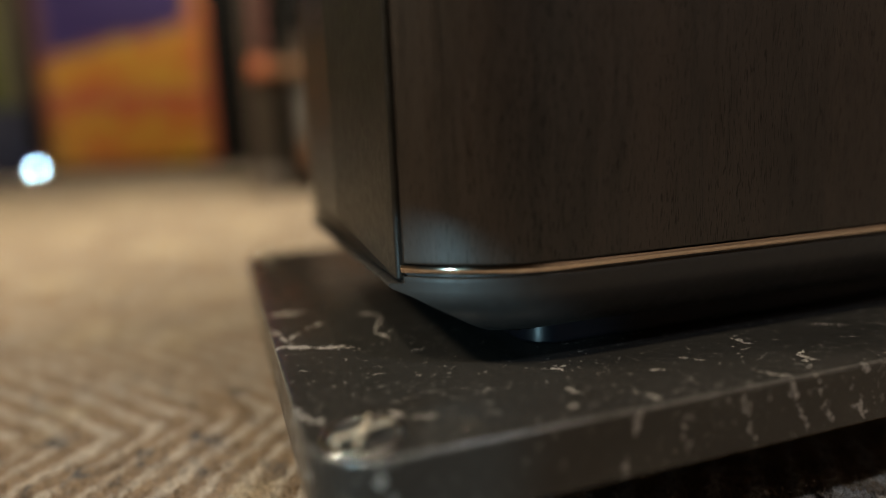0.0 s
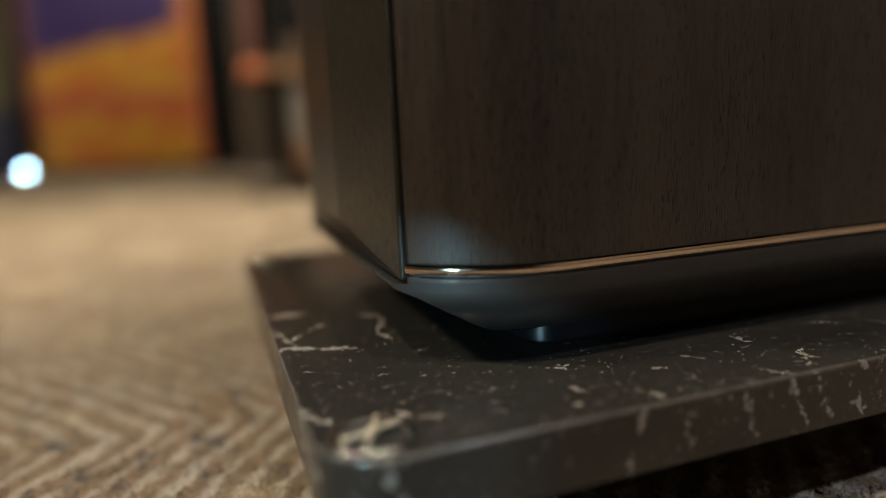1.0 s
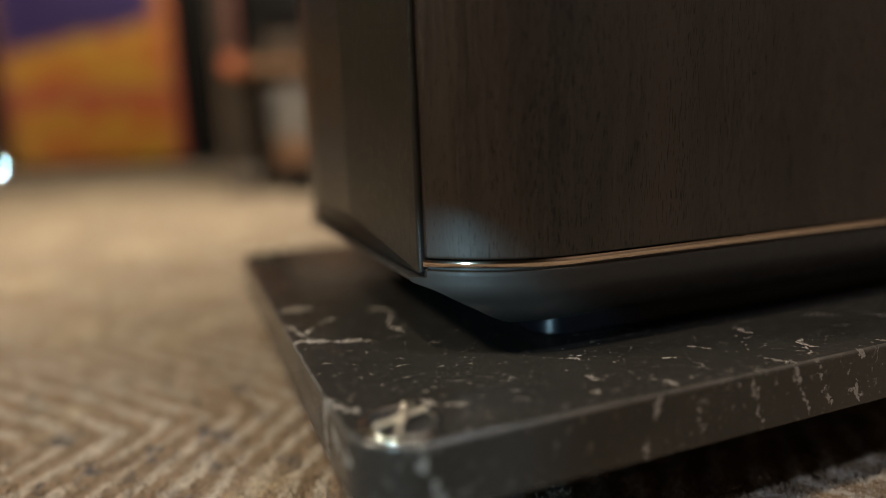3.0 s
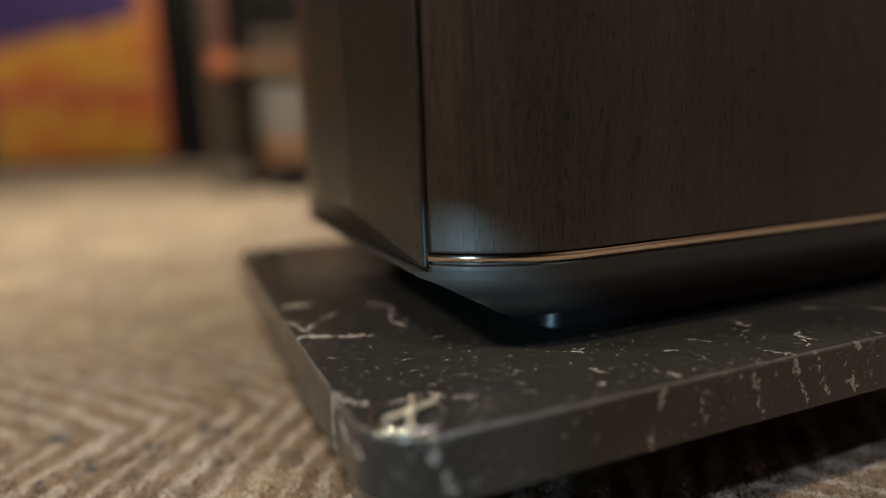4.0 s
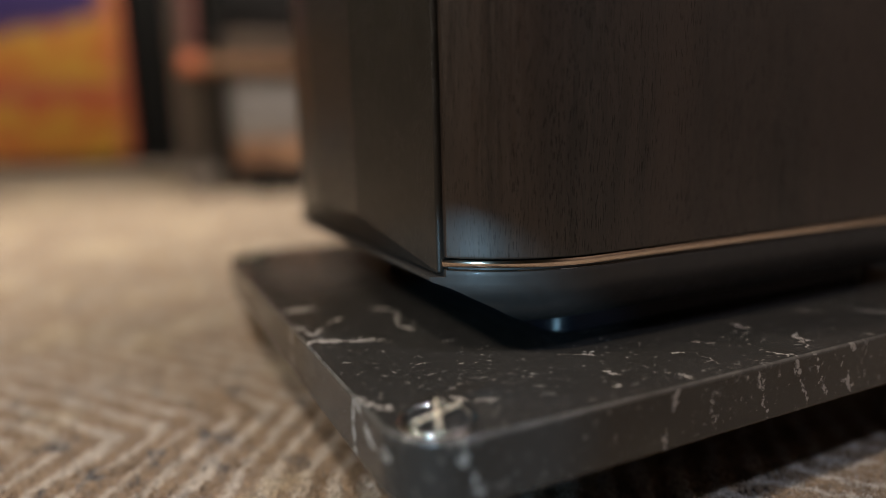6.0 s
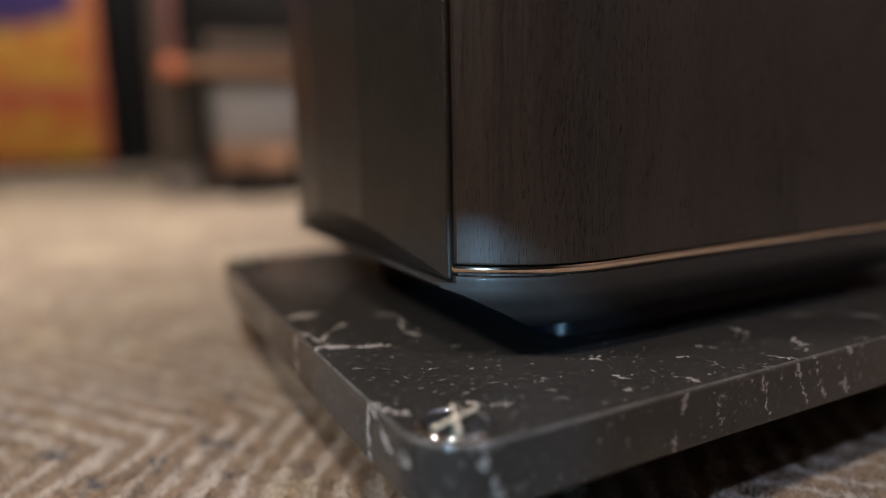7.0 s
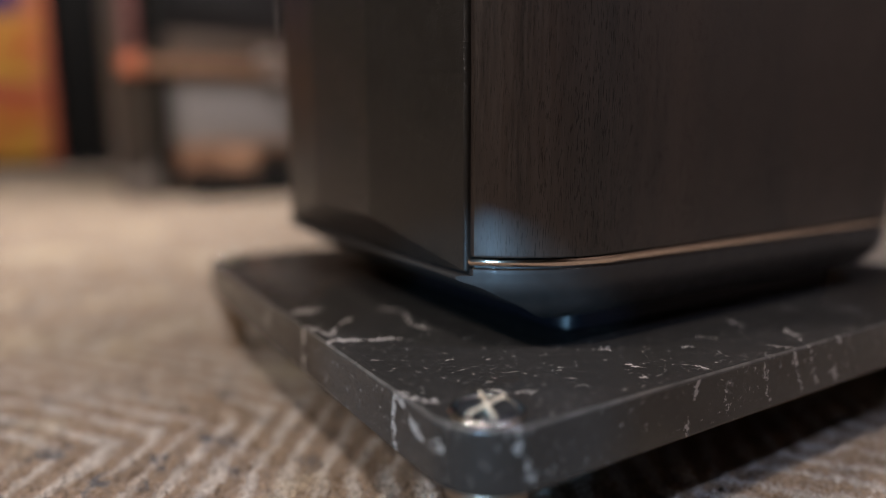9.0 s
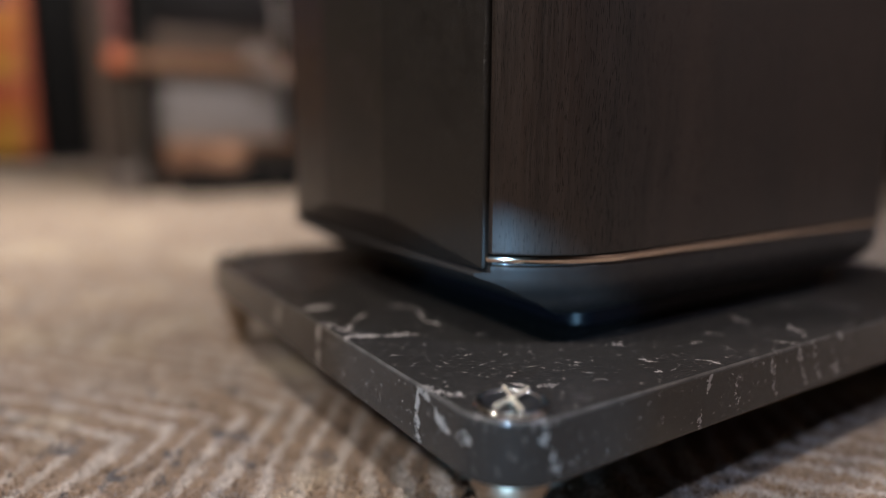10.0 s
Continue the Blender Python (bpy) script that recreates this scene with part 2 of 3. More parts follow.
FRONT_VEINS = [
    (0.206, 0.078, 0.210, 0.066, 0.0042), (0.210, 0.066, 0.216, 0.052, 0.0034), (0.232, 0.081, 0.237, 0.070, 0.0062), (0.238, 0.068, 0.244, 0.052, 0.0046),
    (0.246, 0.080, 0.250, 0.068, 0.0052), (0.252, 0.066, 0.259, 0.053, 0.0040), (0.274, 0.066, 0.276, 0.052, 0.0042), (0.265, 0.062, 0.286, 0.055, 0.0030),
    (0.275, 0.081, 0.278, 0.076, 0.0042), (0.156, 0.079, 0.151, 0.069, 0.0042), (0.149, 0.062, 0.146, 0.052, 0.0036), (0.173, 0.075, 0.179, 0.057, 0.0026),
    (0.044, 0.081, 0.049, 0.066, 0.0052), (0.049, 0.066, 0.054, 0.052, 0.0062), (0.335, 0.080, 0.342, 0.058, 0.0036),
]
END_VEINS = [
    (0.279, 0.081, 0.283, 0.066, 0.0042), (0.284, 0.066, 0.279, 0.051, 0.0046), (0.278, 0.080, 0.268, 0.075, 0.0054), (0.266, 0.073, 0.254, 0.066, 0.0042),
    (0.250, 0.066, 0.238, 0.069, 0.0030), (0.399, 0.081, 0.401, 0.066, 0.0048), (0.401, 0.066, 0.403, 0.052, 0.0052), (0.470, 0.080, 0.476, 0.058, 0.0050),
]
VEINS = [((a, b, 0.081), (c, d, 0.081), 0.72 * w) for a, b, c, d, w in TOP_VEINS]
VEINS += [((a, 0.2180, b), (c, 0.2180, d), 0.66 * w) for a, b, c, d, w in FRONT_VEINS]
VEINS += [((0.0225, a, b), (0.0225, c, d), w) for a, b, c, d, w in END_VEINS]

CARPET = carpet_material()
MARBLE = marble_material()
WOOD = wood_material()
LEATHER = leather_material()
COPPER = plain("rose_gold_metal", (0.64, 0.52, 0.42), 0.10, 1.0, 0.08, 60)
TRAY = plain("gunmetal_lacquer", (0.015, 0.0135, 0.0128), 0.50, 0.0, 0.12, 90, 0.0001, 0.1)
TRAY.node_tree.nodes["Principled BSDF"].inputs["Specular IOR Level"].default_value = 0.42
BLACK = plain("satin_black", (0.012, 0.012, 0.013), 0.35, 0.0, 0.2, 60)
MATT = plain("matt_black", (0.010, 0.010, 0.010), 0.9, 0.0, 0.2, 40)
MATT.node_tree.nodes["Principled BSDF"].inputs["Specular IOR Level"].default_value = 0.1
MAROON = plain("maroon_cloth", (0.15, 0.058, 0.052), 0.8, 0.0, 0.15, 30)
BROWN = plain("chestnut_veneer", (0.20, 0.105, 0.06), 0.5, 0.0, 0.2, 14)
GLOSS = plain("gloss_black", (0.004, 0.004, 0.006), 0.36, 0.0, 0.1, 60, 0.0, 0.0)
GLOSS.node_tree.nodes["Principled BSDF"].inputs["Specular IOR Level"].default_value = 0.14
CHROME = plain("polished_chrome", (0.80, 0.78, 0.75), 0.06, 1.0, 0.05, 80)
BRONZE = plain("satin_bronze", (0.36, 0.29, 0.22), 0.42, 1.0, 0.08, 90)
STEEL = plain("satin_nickel", (0.78, 0.68, 0.52), 0.30, 0.5, 0.08, 200)
WALL = plain("taupe_wall_paint", (0.16, 0.13, 0.10), 0.9, 0.0, 0.10, 4, 0.001)
CEILING = plain("grey_ceiling_paint", (0.45, 0.43, 0.42), 0.95, 0.0, 0.1, 4)
OAK = plain("oak_shelf", (0.22, 0.12, 0.066), 0.5, 0.0, 0.25, 12, 0.0005)
ALUMINIUM = plain("grey_aluminium", (0.30, 0.29, 0.29), 0.45, 0.3, 0.08, 20)
CANVAS = painting_material()
OLIVE = plain("olive_fabric", (0.06, 0.065, 0.013), 0.9, 0.0, 0.3, 9, 0.002)
# the wooden box's bright highlight, put into a paler wood colour
PEACH = plain("highlit_wood", (0.38, 0.215, 0.13), 0.5, 0.0, 0.15, 14)
UMBER = plain("umber_veneer", (0.075, 0.052, 0.038), 0.5, 0.0, 0.2, 14)
ORANGE = plain("terracotta_paint", (0.48, 0.14, 0.06), 0.5, 0.0, 0.1, 20)
GREY_POST = plain("grey_post", (0.13, 0.11, 0.098), 0.5, 0.4, 0.1, 20)
NAVY = plain("navy_fabric", (0.012, 0.015, 0.04), 0.8, 0.0, 0.2, 30, 0.001)
PALE = plain("pale_rubber", (0.42, 0.38, 0.36), 0.5, 0.0, 0.1, 60)
LED = glow("cool_led", (0.55, 0.85, 1.0), 150.0)


# ---- building ----
def mesh_of(bm, name, material, smooth=True, sharp=38):
    me = bpy.data.meshes.new(name)
    bmesh.ops.recalc_face_normals(bm, faces=bm.faces)
    bm.to_mesh(me)
    bm.free()
    me.materials.append(material)
    if smooth:
        me.shade_smooth()
        me.set_sharp_from_angle(angle=radians(sharp))
    return me


def part(name, bm, material, parent, label="", sharp=38):
    ob = new(name, mesh_of(bm, name, material, True, sharp))
    ob.parent = parent
    return tagged(ob, label=label)


def thing(name, place, label, category, group="", kind=""):
    ob = new(name)
    ob.location = place
    ob.empty_display_size = 0.05
    return tagged(ob, label, category, group, kind)


def box(bm, x0, y0, z0, x1, y1, z1, bevel=0.0, segments=2):
    verts = bmesh.ops.create_cube(bm, size=1.0)["verts"]
    for v in verts:
        v.co = Vector(((x0, x1)[v.co.x > 0], (y0, y1)[v.co.y > 0], (z0, z1)[v.co.z > 0]))
    if bevel:
        edges = list({e for v in verts for e in v.link_edges})
        bmesh.ops.bevel(bm, geom=edges, offset=bevel, segments=segments, profile=0.5, affect="EDGES")
    return bm


def lathe(bm, profile, x=0, y=0, steps=32):
    """Rings of (radius, z) round an upright axis, closed at both ends."""
    rings = []
    for r, z in profile:
        rings.append([bm.verts.new((x + r * math.cos(a), y + r * math.sin(a), z)) for a in [2 * math.pi * i / steps for i in range(steps)]])
    loft(bm, rings)
    return bm


def loft(bm, rings, caps=True):
    for low, high in zip(rings, rings[1:]):
        for i in range(len(low)):
            j = (i + 1) % len(low)
            bm.faces.new((low[i], low[j], high[j], high[i]))
    if caps:
        bm.faces.new(rings[0])
        bm.faces.new(rings[-1])


def arc(cx, cy, r, a0, a1, steps):
    return [(cx + r * math.cos(a), cy + r * math.sin(a)) for a in [radians(a0 + (a1 - a0) * i / steps) for i in range(steps + 1)]]


def inset(loop, d):
    """The loop, anticlockwise, moved in by d."""
    out, count = [], len(loop)
    for i in range(count):
        (xa, ya), (x, y), (xb, yb) = loop[i - 1], loop[i], loop[(i + 1) % count]
        n1, n2 = Vector((ya - y, x - xa)).normalized(), Vector((y - yb, xb - x)).normalized()
        n = (n1 + n2).normalized()
        out.append((x + n.x * d / max(0.35, n.dot(n1)), y + n.y * d / max(0.35, n.dot(n1))))
    return out


def prism(bm, loop, levels):
    """Lofts the loop through levels of (z, inset)."""
    rows = [levels[0]]
    for (za, da), (zb, db) in zip(levels, levels[1:]):
        if zb - za > 0.004 and da == db:
            rows += [(za + 0.0004, da), (zb - 0.0004, db)]
        rows.append((zb, db))
    loft(bm, [[bm.verts.new((x, y, z)) for x, y in inset(loop, d)] for z, d in rows])
    return bm


# ---- the room ----
def spaced(parts):
    out = []
    for a, b, step in parts:
        out += list(np.arange(a, b - step * 0.5, step))
    return np.array(out + [parts[-1][1]])


def floor():
    xs = spaced([(-4, -0.9, 0.155), (-0.9, 0.75, 0.004), (0.75, 4, 0.125)])
    ys = spaced([(-4, 0.05, 0.15), (0.05, 1.2, 0.004), (1.2, 4.8, 0.12)])
    X, Y = np.meshgrid(xs, ys)
    rng = np.random.default_rng(3)
    near = (X > -0.9) & (X < 0.75) & (Y > 0.05) & (Y < 1.2)
    fold = np.abs((Y - 0.48 + 2.64) % 0.48 - 0.24)
    rib = np.sin((X + 0.75 * fold) * 2 * np.pi / 0.0265 + 1.9)
    bumps = rng.normal(0, 1, X.shape)
    bumps = (bumps + np.roll(bumps, 1, 0) + np.roll(bumps, 1, 1) + np.roll(bumps, (1, 1), (0, 1))) / 2
    Z = np.where(near, 0.0008 * rib + 0.0011 * bumps - 0.0015, -0.0015)
    rows, cols = X.shape
    verts = np.stack([X, Y, Z], -1).reshape(-1, 3)
    i = np.arange(rows * cols).reshape(rows, cols)
    faces = np.stack([i[:-1, :-1], i[:-1, 1:], i[1:, 1:], i[1:, :-1]], -1).reshape(-1, 4)
    me = bpy.data.meshes.new("floor")
    me.from_pydata(verts.tolist(), [], faces.tolist())
    me.materials.append(CARPET)
    me.shade_smooth()
    tagged(new("floor", me), "beige and brown wool carpet with a chevron weave", "carpet", kind="structure")


floor()


def carpet_pile():
    """Wool tufts that stand up from the carpet round the plinth."""
    rng = np.random.default_rng(11)
    count = 70000
    x, y = rng.uniform(-0.32, 0.58, count), rng.uniform(0.07, 0.80, count)
    height, width, turn = rng.uniform(0.0015, 0.0034, count), rng.uniform(0.0012, 0.0024, count), rng.uniform(0, 2 * np.pi, count)
    lean = rng.normal(0, 0.0012, (count, 2))
    verts = np.zeros((count, 4, 3))
    for k in range(3):
        a = turn + k * 2 * np.pi / 3
        verts[:, k] = np.stack([x + width * np.cos(a), y + width * np.sin(a), np.full(count, -0.003)], -1)
    verts[:, 3] = np.stack([x + lean[:, 0], y + lean[:, 1], height - 0.001], -1)
    first = np.arange(count)[:, None] * 4
    faces = np.concatenate([first + np.array(f) for f in ((0, 1, 3), (1, 2, 3), (2, 0, 3))])
    me = bpy.data.meshes.new("carpet_pile")
    me.from_pydata(verts.reshape(-1, 3).tolist(), [], faces.tolist())
    me.materials.append(CARPET)
    me.shade_smooth()
    tagged(new("carpet_pile", me), "short woolly tufts of the beige and brown carpet", "carpet pile", kind="stuff")


carpet_pile()


def slab(name, material, dims, label, category):
    ob = new(name, mesh_of(box(bmesh.new(), *dims), name, material, False))
    return tagged(ob, label, category, kind="structure")


slab("wall_north", WALL, (-4, 4.8, 0, 4, 4.95, 2.7), "taupe painted wall behind the painting", "wall")
slab("wall_south", WALL, (-4, -4.15, 0, 4, -4, 2.7), "taupe painted wall", "wall")
slab("wall_west", WALL, (-4.15, -4.15, 0, -4, 4.95, 2.7), "taupe painted wall", "wall")
slab("wall_east", WALL, (4, -4.15, 0, 4.15, 4.95, 2.7), "taupe painted wall", "wall")
slab("ceiling", CEILING, (-4.15, -4.15, 2.7, 4.15, 4.95, 2.8), "grey matt ceiling", "ceiling")
slab("baseboard", GREY_POST, (-4, 4.785, 0, 4, 4.8, 0.08), "dark skirting board along the wall", "baseboard")


# ---- the stone base ----
def rounded_rect(x0, y0, x1, y1, r, steps=10):
    return (arc(x0 + r, y0 + r, r, 180, 270, steps) + arc(x1 - r, y0 + r, r, 270, 360, steps)
            + arc(x1 - r, y1 - r, r, 0, 90, steps) + arc(x0 + r, y1 - r, r, 90, 180, steps))


SLAB = (0.022, 0.2176, 0.520, 0.669)
SLAB_TOP, SLAB_LOW = 0.081, 0.051


def stone_base():
    base = thing("plinth", (0, 0, 0), "dark grey polished marble plinth with white veins on bronze feet", "plinth")
    loop = rounded_rect(*SLAB, 0.030, 12)
    levels = [(SLAB_LOW, 0.0012), (SLAB_LOW + 0.0004, 0.0003), (SLAB_LOW + 0.0012, 0), (SLAB_TOP - 0.0020, 0), (SLAB_TOP - 0.0012, 0.0002), (SLAB_TOP - 0.0006, 0.0006), (SLAB_TOP - 0.0002, 0.0012), (SLAB_TOP, 0.0020)]
    part("slab", prism(bmesh.new(), loop, levels), MARBLE, base)
    cone = [(0.0175, SLAB_LOW), (0.0180, 0.0495), (0.0180, 0.0455), (0.0165, 0.0440), (0.0150, 0.040), (0.0085, 0.012), (0.0080, 0.006), (0.0085, 0.005), (0.0130, 0.004), (0.0130, 0.0005), (0.0120, -0.001)]
    for x in (0.0445, 0.4975):
        for y in (0.2385, 0.648):
            part("foot", lathe(bmesh.new(), cone, x, y), BRONZE, base, "tapered satin bronze foot")
            screw(base, x, y)


def screw(base, x, y):
    cap = part("adjuster", lathe(bmesh.new(), [(0.0145, SLAB_TOP - 0.002), (0.0145, SLAB_TOP + 0.0008), (0.0138, SLAB_TOP + 0.0014), (0.0128, SLAB_TOP + 0.0010), (0.001, SLAB_TOP + 0.0008)], x, y), BLACK, base, "black height adjuster in the slab")
    rim = [(0.0146 + 0.0020 * math.cos(a), SLAB_TOP + 0.0002 + 0.0016 * math.sin(a)) for a in [radians(24 * i) for i in range(15)]]
    bm = bmesh.new()
    rings = [[bm.verts.new((x + r * math.cos(b), y + r * math.sin(b), z)) for b in [2 * math.pi * i / 40 for i in range(40)]] for r, z in rim]
    loft(bm, rings + rings[:1], False)
    part("rim", bm, CHROME, cap, "thin chrome rim")
    bm = bmesh.new()
    for turn in (68, 18):
        made = bmesh.new()
        box(made, -0.0135, -0.0008, SLAB_TOP + 0.0020, 0.0135, 0.0008, SLAB_TOP + 0.0038, 0.00075, 5)
        made.transform(pose(x, y, 0, 0, 0, turn))
        me = bpy.data.meshes.new("bar")
        made.to_mesh(me)
        made.free()
        bm.from_mesh(me)
        bpy.data.meshes.remove(me)
    lathe(bm, [(0.0016, SLAB_TOP + 0.0006), (0.0016, SLAB_TOP + 0.0038), (0.0011, SLAB_TOP + 0.0041), (0.0004, SLAB_TOP + 0.0042)], x, y, 20)
    part("cross", bm, STEEL, cap, "bright brushed steel cross")


stone_base()

# ---- the loudspeaker ----
JOINT = 0.0822      # where the wood meets the baffle
MID = 0.445         # the cabinet's middle line


def cabinet_loop(front):
    """The cabinet's plan, anticlockwise, with rounded cheeks and a flat front."""
    cx, cy, r = 0.1542, 0.3710, 0.0982
    start = 180 + math.degrees(math.asin(math.sqrt(r * r - (cx - front) ** 2) / r))
    near = arc(cx, cy, r, start, 270, 26) + arc(0.420, cy - r + 0.050, 0.050, 270, 360, 12)
    far = [(x, 2 * MID - y) for x, y in reversed(near)]
    return near + far


def loudspeaker():
    box_ = thing("floorstanding_loudspeaker", (0, 0, 0), "dark walnut loudspeaker with a leather baffle on a marble plinth", "loudspeaker")
    body = cabinet_loop(JOINT)
    part("cabinet", prism(bmesh.new(), body, [(0.1326, 0.0010), (0.1330, 0.0002), (0.1338, 0), (1.128, 0), (1.130, 0.002)]), WOOD, box_, "lacquered dark walnut veneer cabinet")
    trim = [(0.1284 + 0.0036 * k / 8, 0.0001 - 0.0003 * math.sin(math.pi * k / 8)) for k in range(9)]
    part("trim", prism(bmesh.new(), cabinet_loop(0.0806), trim), COPPER, box_, "thin polished copper trim line")
    # added strip: the lamp's glint on the tray's rounded edge, built as metal
    part("edge_glint", prism(bmesh.new(), cabinet_loop(0.0812), [(0.1266, 0.0006), (0.1268, 0.0001), (0.1270, 0.0), (0.1271, 0.0002), (0.1272, 0.0006)]), COPPER, box_, "hairline copper strip standing in for the glint on the tray's edge")
    # tray under the cabinet, with a lower lip in front for the baffle
    bm, hull = bmesh.new(), []
    for k in range(17):
        a = radians(90 * (1 - k / 16))
        hull.append((0.1195 - 0.0265 * math.sin(a), 0.034 * (1 - math.cos(a)), 0.0772 + 0.047 * (1 - k / 16) ** 0.7))
    hull += [(0.1199, 0.0, 0.0764), (0.1206, 0.0, 0.0759), (0.1214, 0.0, 0.0757), (0.1221, 0.0, 0.0760), (0.1225, 0.0, 0.0768), (0.1227, 0.0, 0.0786)]
    hull += [(0.1229, 0.0, 0.0818), (0.1240, 0.0, 0.0818), (0.1260, 0.0, 0.0818), (0.1265, 0.0002, 0.0818), (0.1270, 0.0012, 0.0818), (0.1286, 0.0014, 0.0818)]
    loft(bm, [[bm.verts.new((x, y, z)) for x, y in inset(cabinet_loop(front), d)] for z, d, front in hull])
    part("base_tray", bm, TRAY, box_, "dark gunmetal base tray with a curved hull")
    part("pedestal", prism(bmesh.new(), rounded_rect(0.148, 0.306, 0.432, 0.584, 0.018), [(SLAB_TOP, 0.0), (SLAB_TOP + 0.001, -0.0008), (0.091, 0.0004), (0.0935, 0.0012), (0.0945, 0.003)]), GLOSS, box_, "recessed glossy black foot")
    part("baffle", baffle(), LEATHER, box_, "black grained leather baffle with bevelled sides", 5)


def baffle():
    """A leather-covered board whose middle stands out, bevelled to both sides and below."""
    bm = bmesh.new()
    y0, y1, z0, z1 = 0.3078, 2 * MID - 0.3078, 0.1236, 1.130
    ya, yb, za = 0.400, 2 * MID - 0.400, 0.1455
    rim = [bm.verts.new(c) for c in ((0.0790, y0, z0), (0.0790, y1, z0), (0.0790, y1, z1), (0.0790, y0, z1))]
    top = [bm.verts.new(c) for c in ((0.0680, ya, za), (0.0680, yb, za), (0.0680, yb, z1 - 0.02), (0.0680, ya, z1 - 0.02))]
    back = [bm.verts.new((0.0900, v.co.y, v.co.z)) for v in rim]
    loft(bm, [back, rim, top])
    bmesh.ops.recalc_face_normals(bm, faces=bm.faces)
    edges = [e for e in bm.edges if e.verts[0] in rim and e.verts[1] in rim]
    edges += [e for e in bm.edges if (e.verts[0] in rim and e.verts[1] in back) or (e.verts[1] in rim and e.verts[0] in back)]
    bmesh.ops.bevel(bm, geom=edges, offset=0.0022, segments=10, profile=0.5, affect="EDGES")
    return bm


loudspeaker()


# ---- the far end of the room ----
def painting():
    art = thing("painting", (-0.42, 4.40, 0.055), "large abstract canvas in violet, orange and ochre", "painting")
    part("canvas", box(bmesh.new(), -0.45, 0, 0, 0.455, 0.035, 1.65, 0.004), CANVAS, art)
    for x in (-0.35, 0.35):
        part("support", box(bmesh.new(), x - 0.02, 0.04, -0.055, x + 0.02, 0.07, 1.3, 0.003), BLACK, art, "black easel leg")


painting()


def tower():
    t = thing("tower_speaker", (0.19, 4.45, 0), "slim black tower loudspeaker standing on the carpet", "loudspeaker")
    part("cabinet", box(bmesh.new(), -0.118, -0.10, 0.03, 0.118, 0.25, 1.25, 0.012, 3), MATT, t)
    part("base_plate", box(bmesh.new(), -0.128, -0.12, 0.0, 0.128, 0.27, 0.03, 0.005), BLACK, t)


tower()


def drape():
    """A gathered fabric panel beside the painting."""
    bm = bmesh.new()
    xs = np.linspace(-0.8, 0.36, 90)
    fronts = [0.03 * math.sin(x * 34) + 0.012 * math.sin(x * 81 + 1) for x in xs]
    loop = [(x, f) for x, f in zip(xs, fronts)] + [(x, f + 0.012) for x, f in zip(reversed(xs), reversed(fronts))]
    loft(bm, [[bm.verts.new((x, y, z)) for x, y in loop] for z in (0.0, 2.6)])
    ob = new("curtain", mesh_of(bm, "curtain", OLIVE))
    ob.location = (-1.42, 4.62, 0)
    tagged(ob, "olive green curtain hanging in folds at the wall", "curtain")


drape()


def led_lamp():
    lamp = thing("floor_spotlight", (-0.925, 4.32, 0), "small floor spotlight with a cool white lens", "lamp")
    part("body", lathe(bmesh.new(), [(0.035, 0), (0.035, 0.02), (0.012, 0.024), (0.012, 0.036), (0.024, 0.040), (0.026, 0.075), (0.022, 0.08)], 0, 0, 24), BLACK, lamp)
    bm = bmesh.new()
    bmesh.ops.create_uvsphere(bm, u_segments=16, v_segments=8, radius=0.0095)
    bm.transform(Matrix.Translation((0, -0.027, 0.057)))
    part("lens", bm, LED, lamp, "glowing cool white lens")


led_lamp()


def rack():
    r = thing("equipment_rack", (0.43, 2.20, 0), "open audio rack with oak shelves and dark posts", "rack")
    for x0, z, h in ((-0.265, 0.395, 0.020), (-0.145, 0.152, 0.009), (-0.265, 0.72, 0.018)):
        part("shelf", box(bmesh.new(), x0, 0, z - h, 0.40, 0.42, z + h, 0.006), OAK, r, "oak shelf")
    part("foot_bar", box(bmesh.new(), -0.29, 0.02, 0.0, -0.13, 0.40, 0.075, 0.008), GREY_POST, r, "grey foot bar")
    for x, y in ((-0.185, 0.03), (-0.125, 0.37), (0.255, 0.03), (0.255, 0.37)):
        part("post", lathe(bmesh.new(), [(0.022, 0.02), (0.025, 0.03), (0.025, 0.75), (0.020, 0.76)], x, y, 20), MATT, r, "black tubular post")
    part("base", box(bmesh.new(), -0.125, -0.09, 0.0, 0.36, 0.40, 0.072, 0.008), MATT, r, "black base block")
    part("side_frame", box(bmesh.new(), -0.285, 0.20, 0.075, -0.215, 0.40, 0.80, 0.008), GREY_POST, r, "grey side frame")
    part("end_cap", lathe(bmesh.new(), [(0.022, 0.368), (0.030, 0.376), (0.030, 0.412), (0.022, 0.420)], -0.262, 0.0, 24), ORANGE, r, "terracotta end cap")


rack()


def unit(name, x0, x1, z0, z1, y0, y1, material, label, category):
    t = thing(name, ((x0 + x1) / 2, y0, z0), label, category)
    w, h, d = (x1 - x0) / 2, z1 - z0, y1 - y0
    part("case", box(bmesh.new(), -w, 0.008, 0.008, w, d, h, 0.004), material, t)
    part("front_panel", box(bmesh.new(), -w - 0.003, 0, 0.006, w + 0.003, 0.008, h + 0.003, 0.002), material, t)
    for x in (-w + 0.03, w - 0.03):
        part("foot", lathe(bmesh.new(), [(0.014, 0), (0.016, 0.002), (0.016, 0.008)], x, 0.05, 16), BLACK, t)


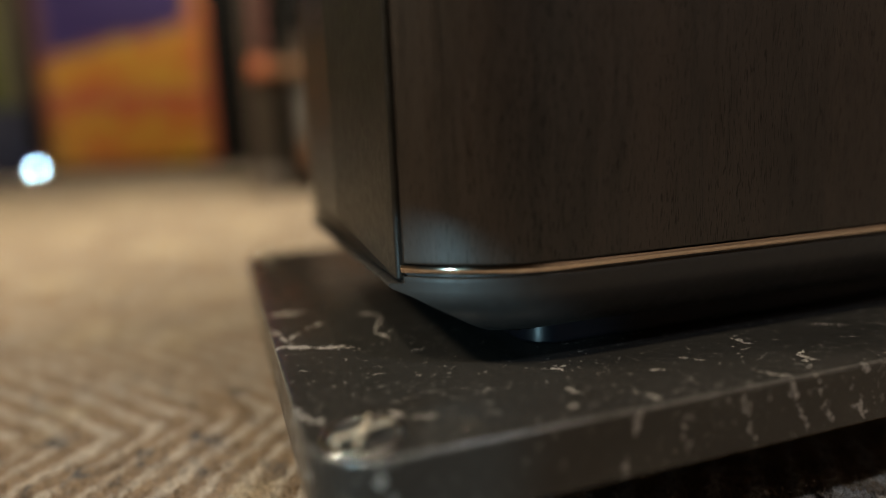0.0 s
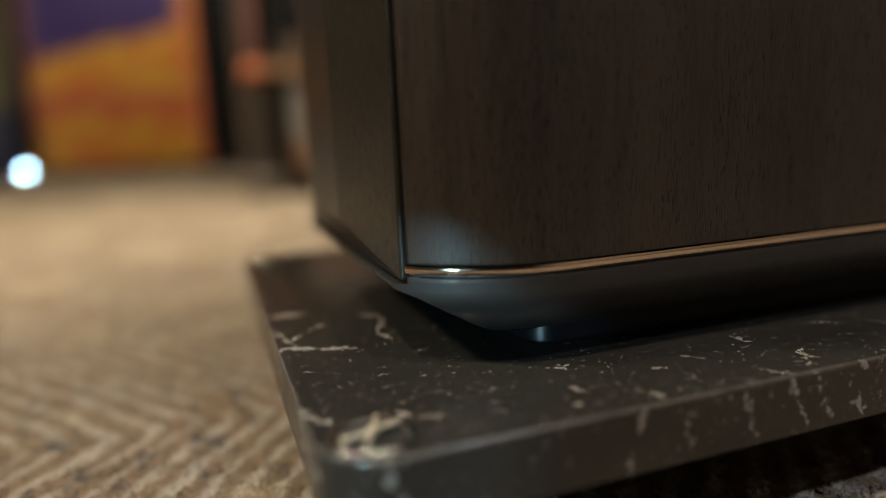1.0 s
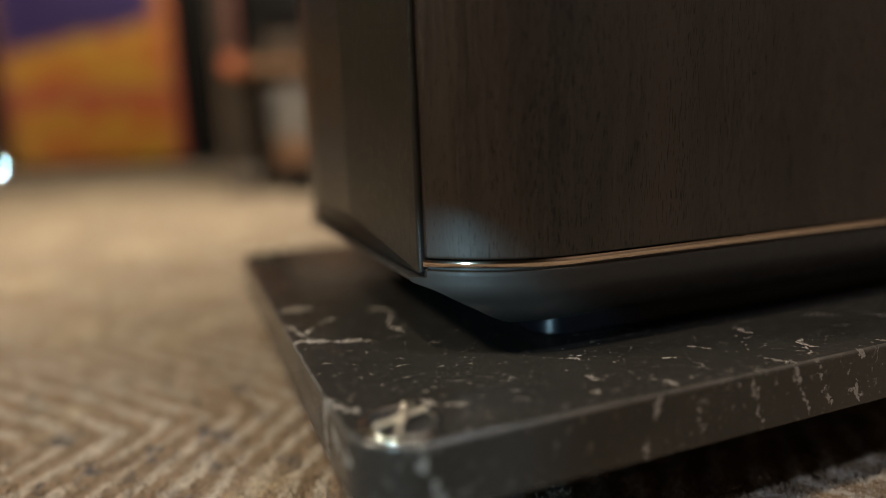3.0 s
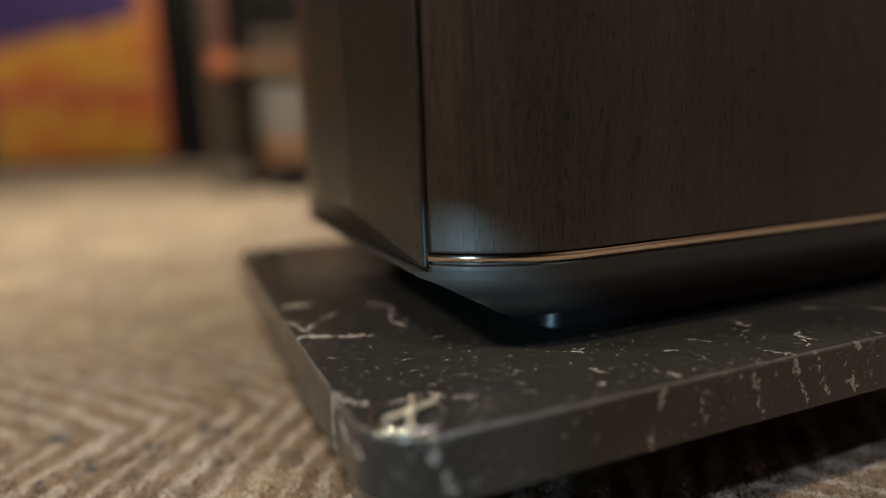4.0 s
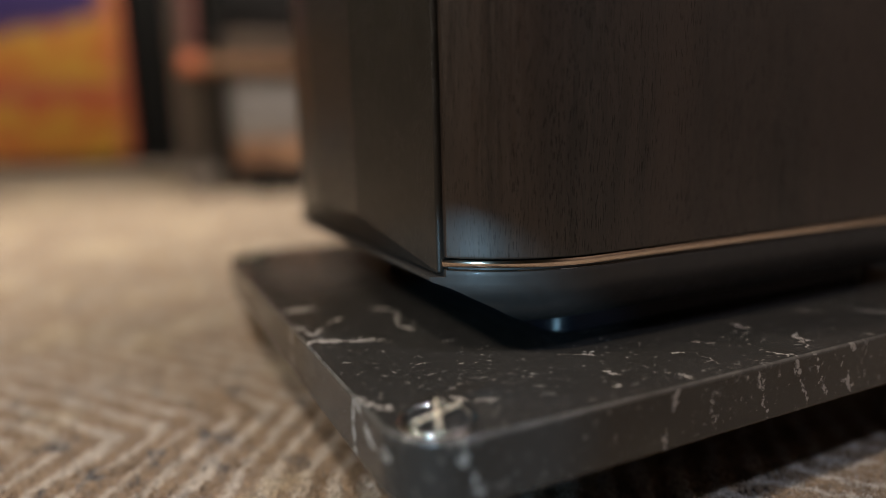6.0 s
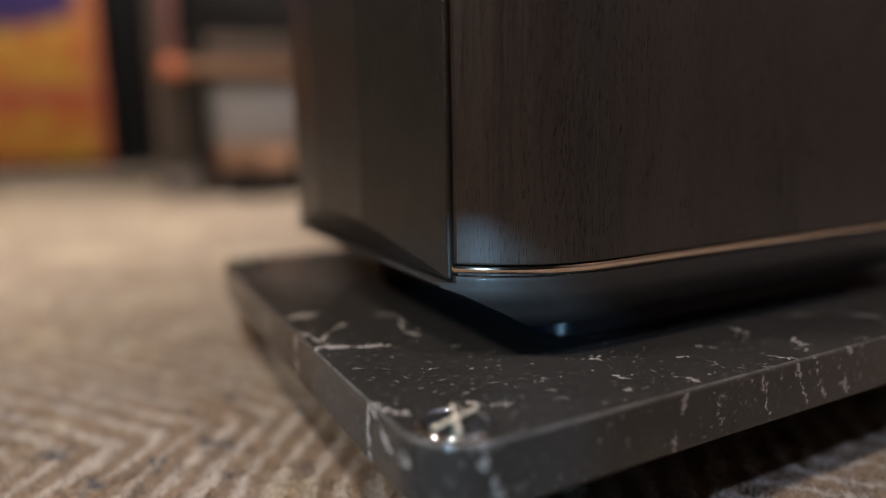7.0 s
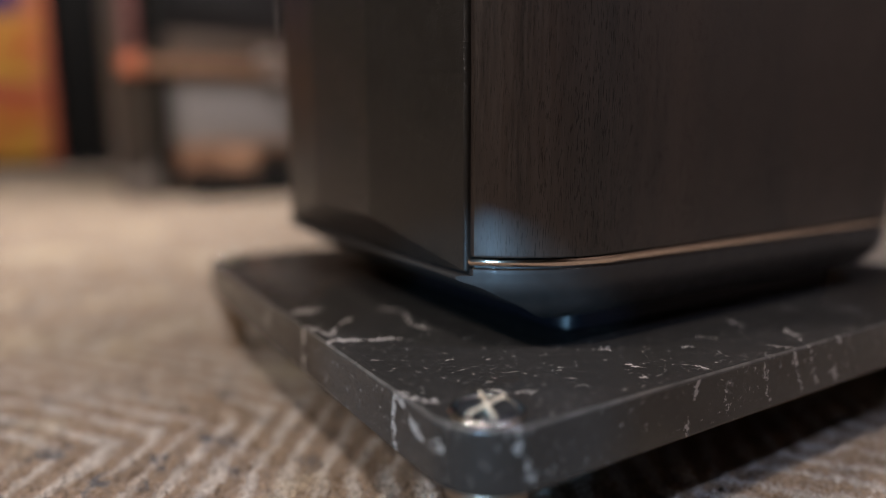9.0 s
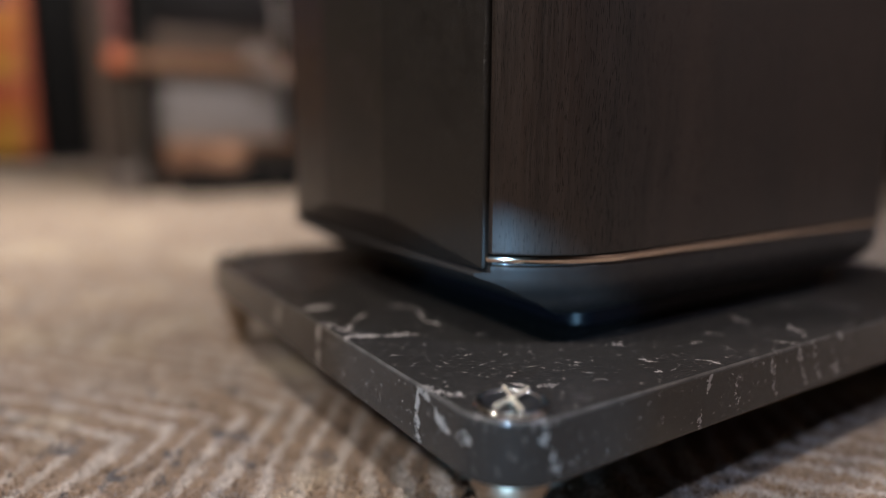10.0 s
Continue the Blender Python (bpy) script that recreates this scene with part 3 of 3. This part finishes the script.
unit("amplifier", 0.285, 0.655, 0.161, 0.372, 2.23, 2.58, ALUMINIUM, "large grey aluminium power amplifier on the rack", "amplifier")
unit("wooden_box", 0.287, 0.405, 0.072, 0.139, 2.19, 2.44, BROWN, "small chestnut brown wooden box on the rack base", "box")
# added as the brightly lit right end of the brown box
unit("wooden_box", 0.413, 0.510, 0.072, 0.139, 2.18, 2.42, PEACH, "small wooden box in pale peach, standing in for the brown one's highlight", "box")
unit("wooden_case", 0.245, 0.69, 0.415, 0.492, 2.22, 2.58, UMBER, "low dark brown wooden case on the oak shelf", "case")
unit("disc_player", 0.225, 0.70, 0.492, 0.66, 2.24, 2.58, BLACK, "black audio component on top of the wooden case", "audio player")


def navy_box():
    t = thing("storage_box", (-1.16, 4.36, 0), "dark navy storage box on the carpet by the curtain", "box")
    part("body", box(bmesh.new(), -0.20, 0, 0, 0.20, 0.20, 0.36, 0.010), NAVY, t)
    part("lid", box(bmesh.new(), -0.208, -0.006, 0.36, 0.208, 0.206, 0.40, 0.008), NAVY, t)


navy_box()


def binder():
    t = thing("binder", (0.180, 2.25, 0.415), "maroon cloth binder standing upright on the oak shelf", "binder")
    part("cover", box(bmesh.new(), -0.014, 0.0, 0.0, 0.014, 0.135, 0.24, 0.005, 3), MAROON, t)
    part("pages", box(bmesh.new(), -0.010, 0.012, 0.004, 0.010, 0.138, 0.236), PALE, t, "off-white page block")


binder()


def cable(x, y, z, wide, tall, drift, label):
    """A pale cable hanging in a loop, wide and tall from its middle."""
    data = bpy.data.curves.new("cable", "CURVE")
    data.dimensions, data.bevel_depth, data.bevel_resolution = "3D", 0.007, 4
    line = data.splines.new("POLY")
    steps = 40
    line.points.add(steps)
    for i in range(steps + 1):
        a = i / steps
        line.points[i].co = (x + wide * math.cos(a * 2 * math.pi) + drift * a, y - 0.006 * a, z + tall * math.sin(a * 2 * math.pi - 0.5), 1)
    ob = new("cable", data)
    mesh = bpy.data.meshes.new_from_object(ob.evaluated_get(bpy.context.evaluated_depsgraph_get()))
    bpy.data.objects.remove(ob)
    mesh.materials.clear()
    mesh.materials.append(PALE)
    mesh.shade_smooth()
    tagged(new("cable", mesh), label, "cable")


cable(0.575, 2.192, 0.404, 0.055, 0.040, 0.05, "pale grey audio cable looped over the shelf edge")
cable(0.655, 2.230, 0.552, 0.005, 0.078, 0.008, "pale audio cable hanging down the black component's front")
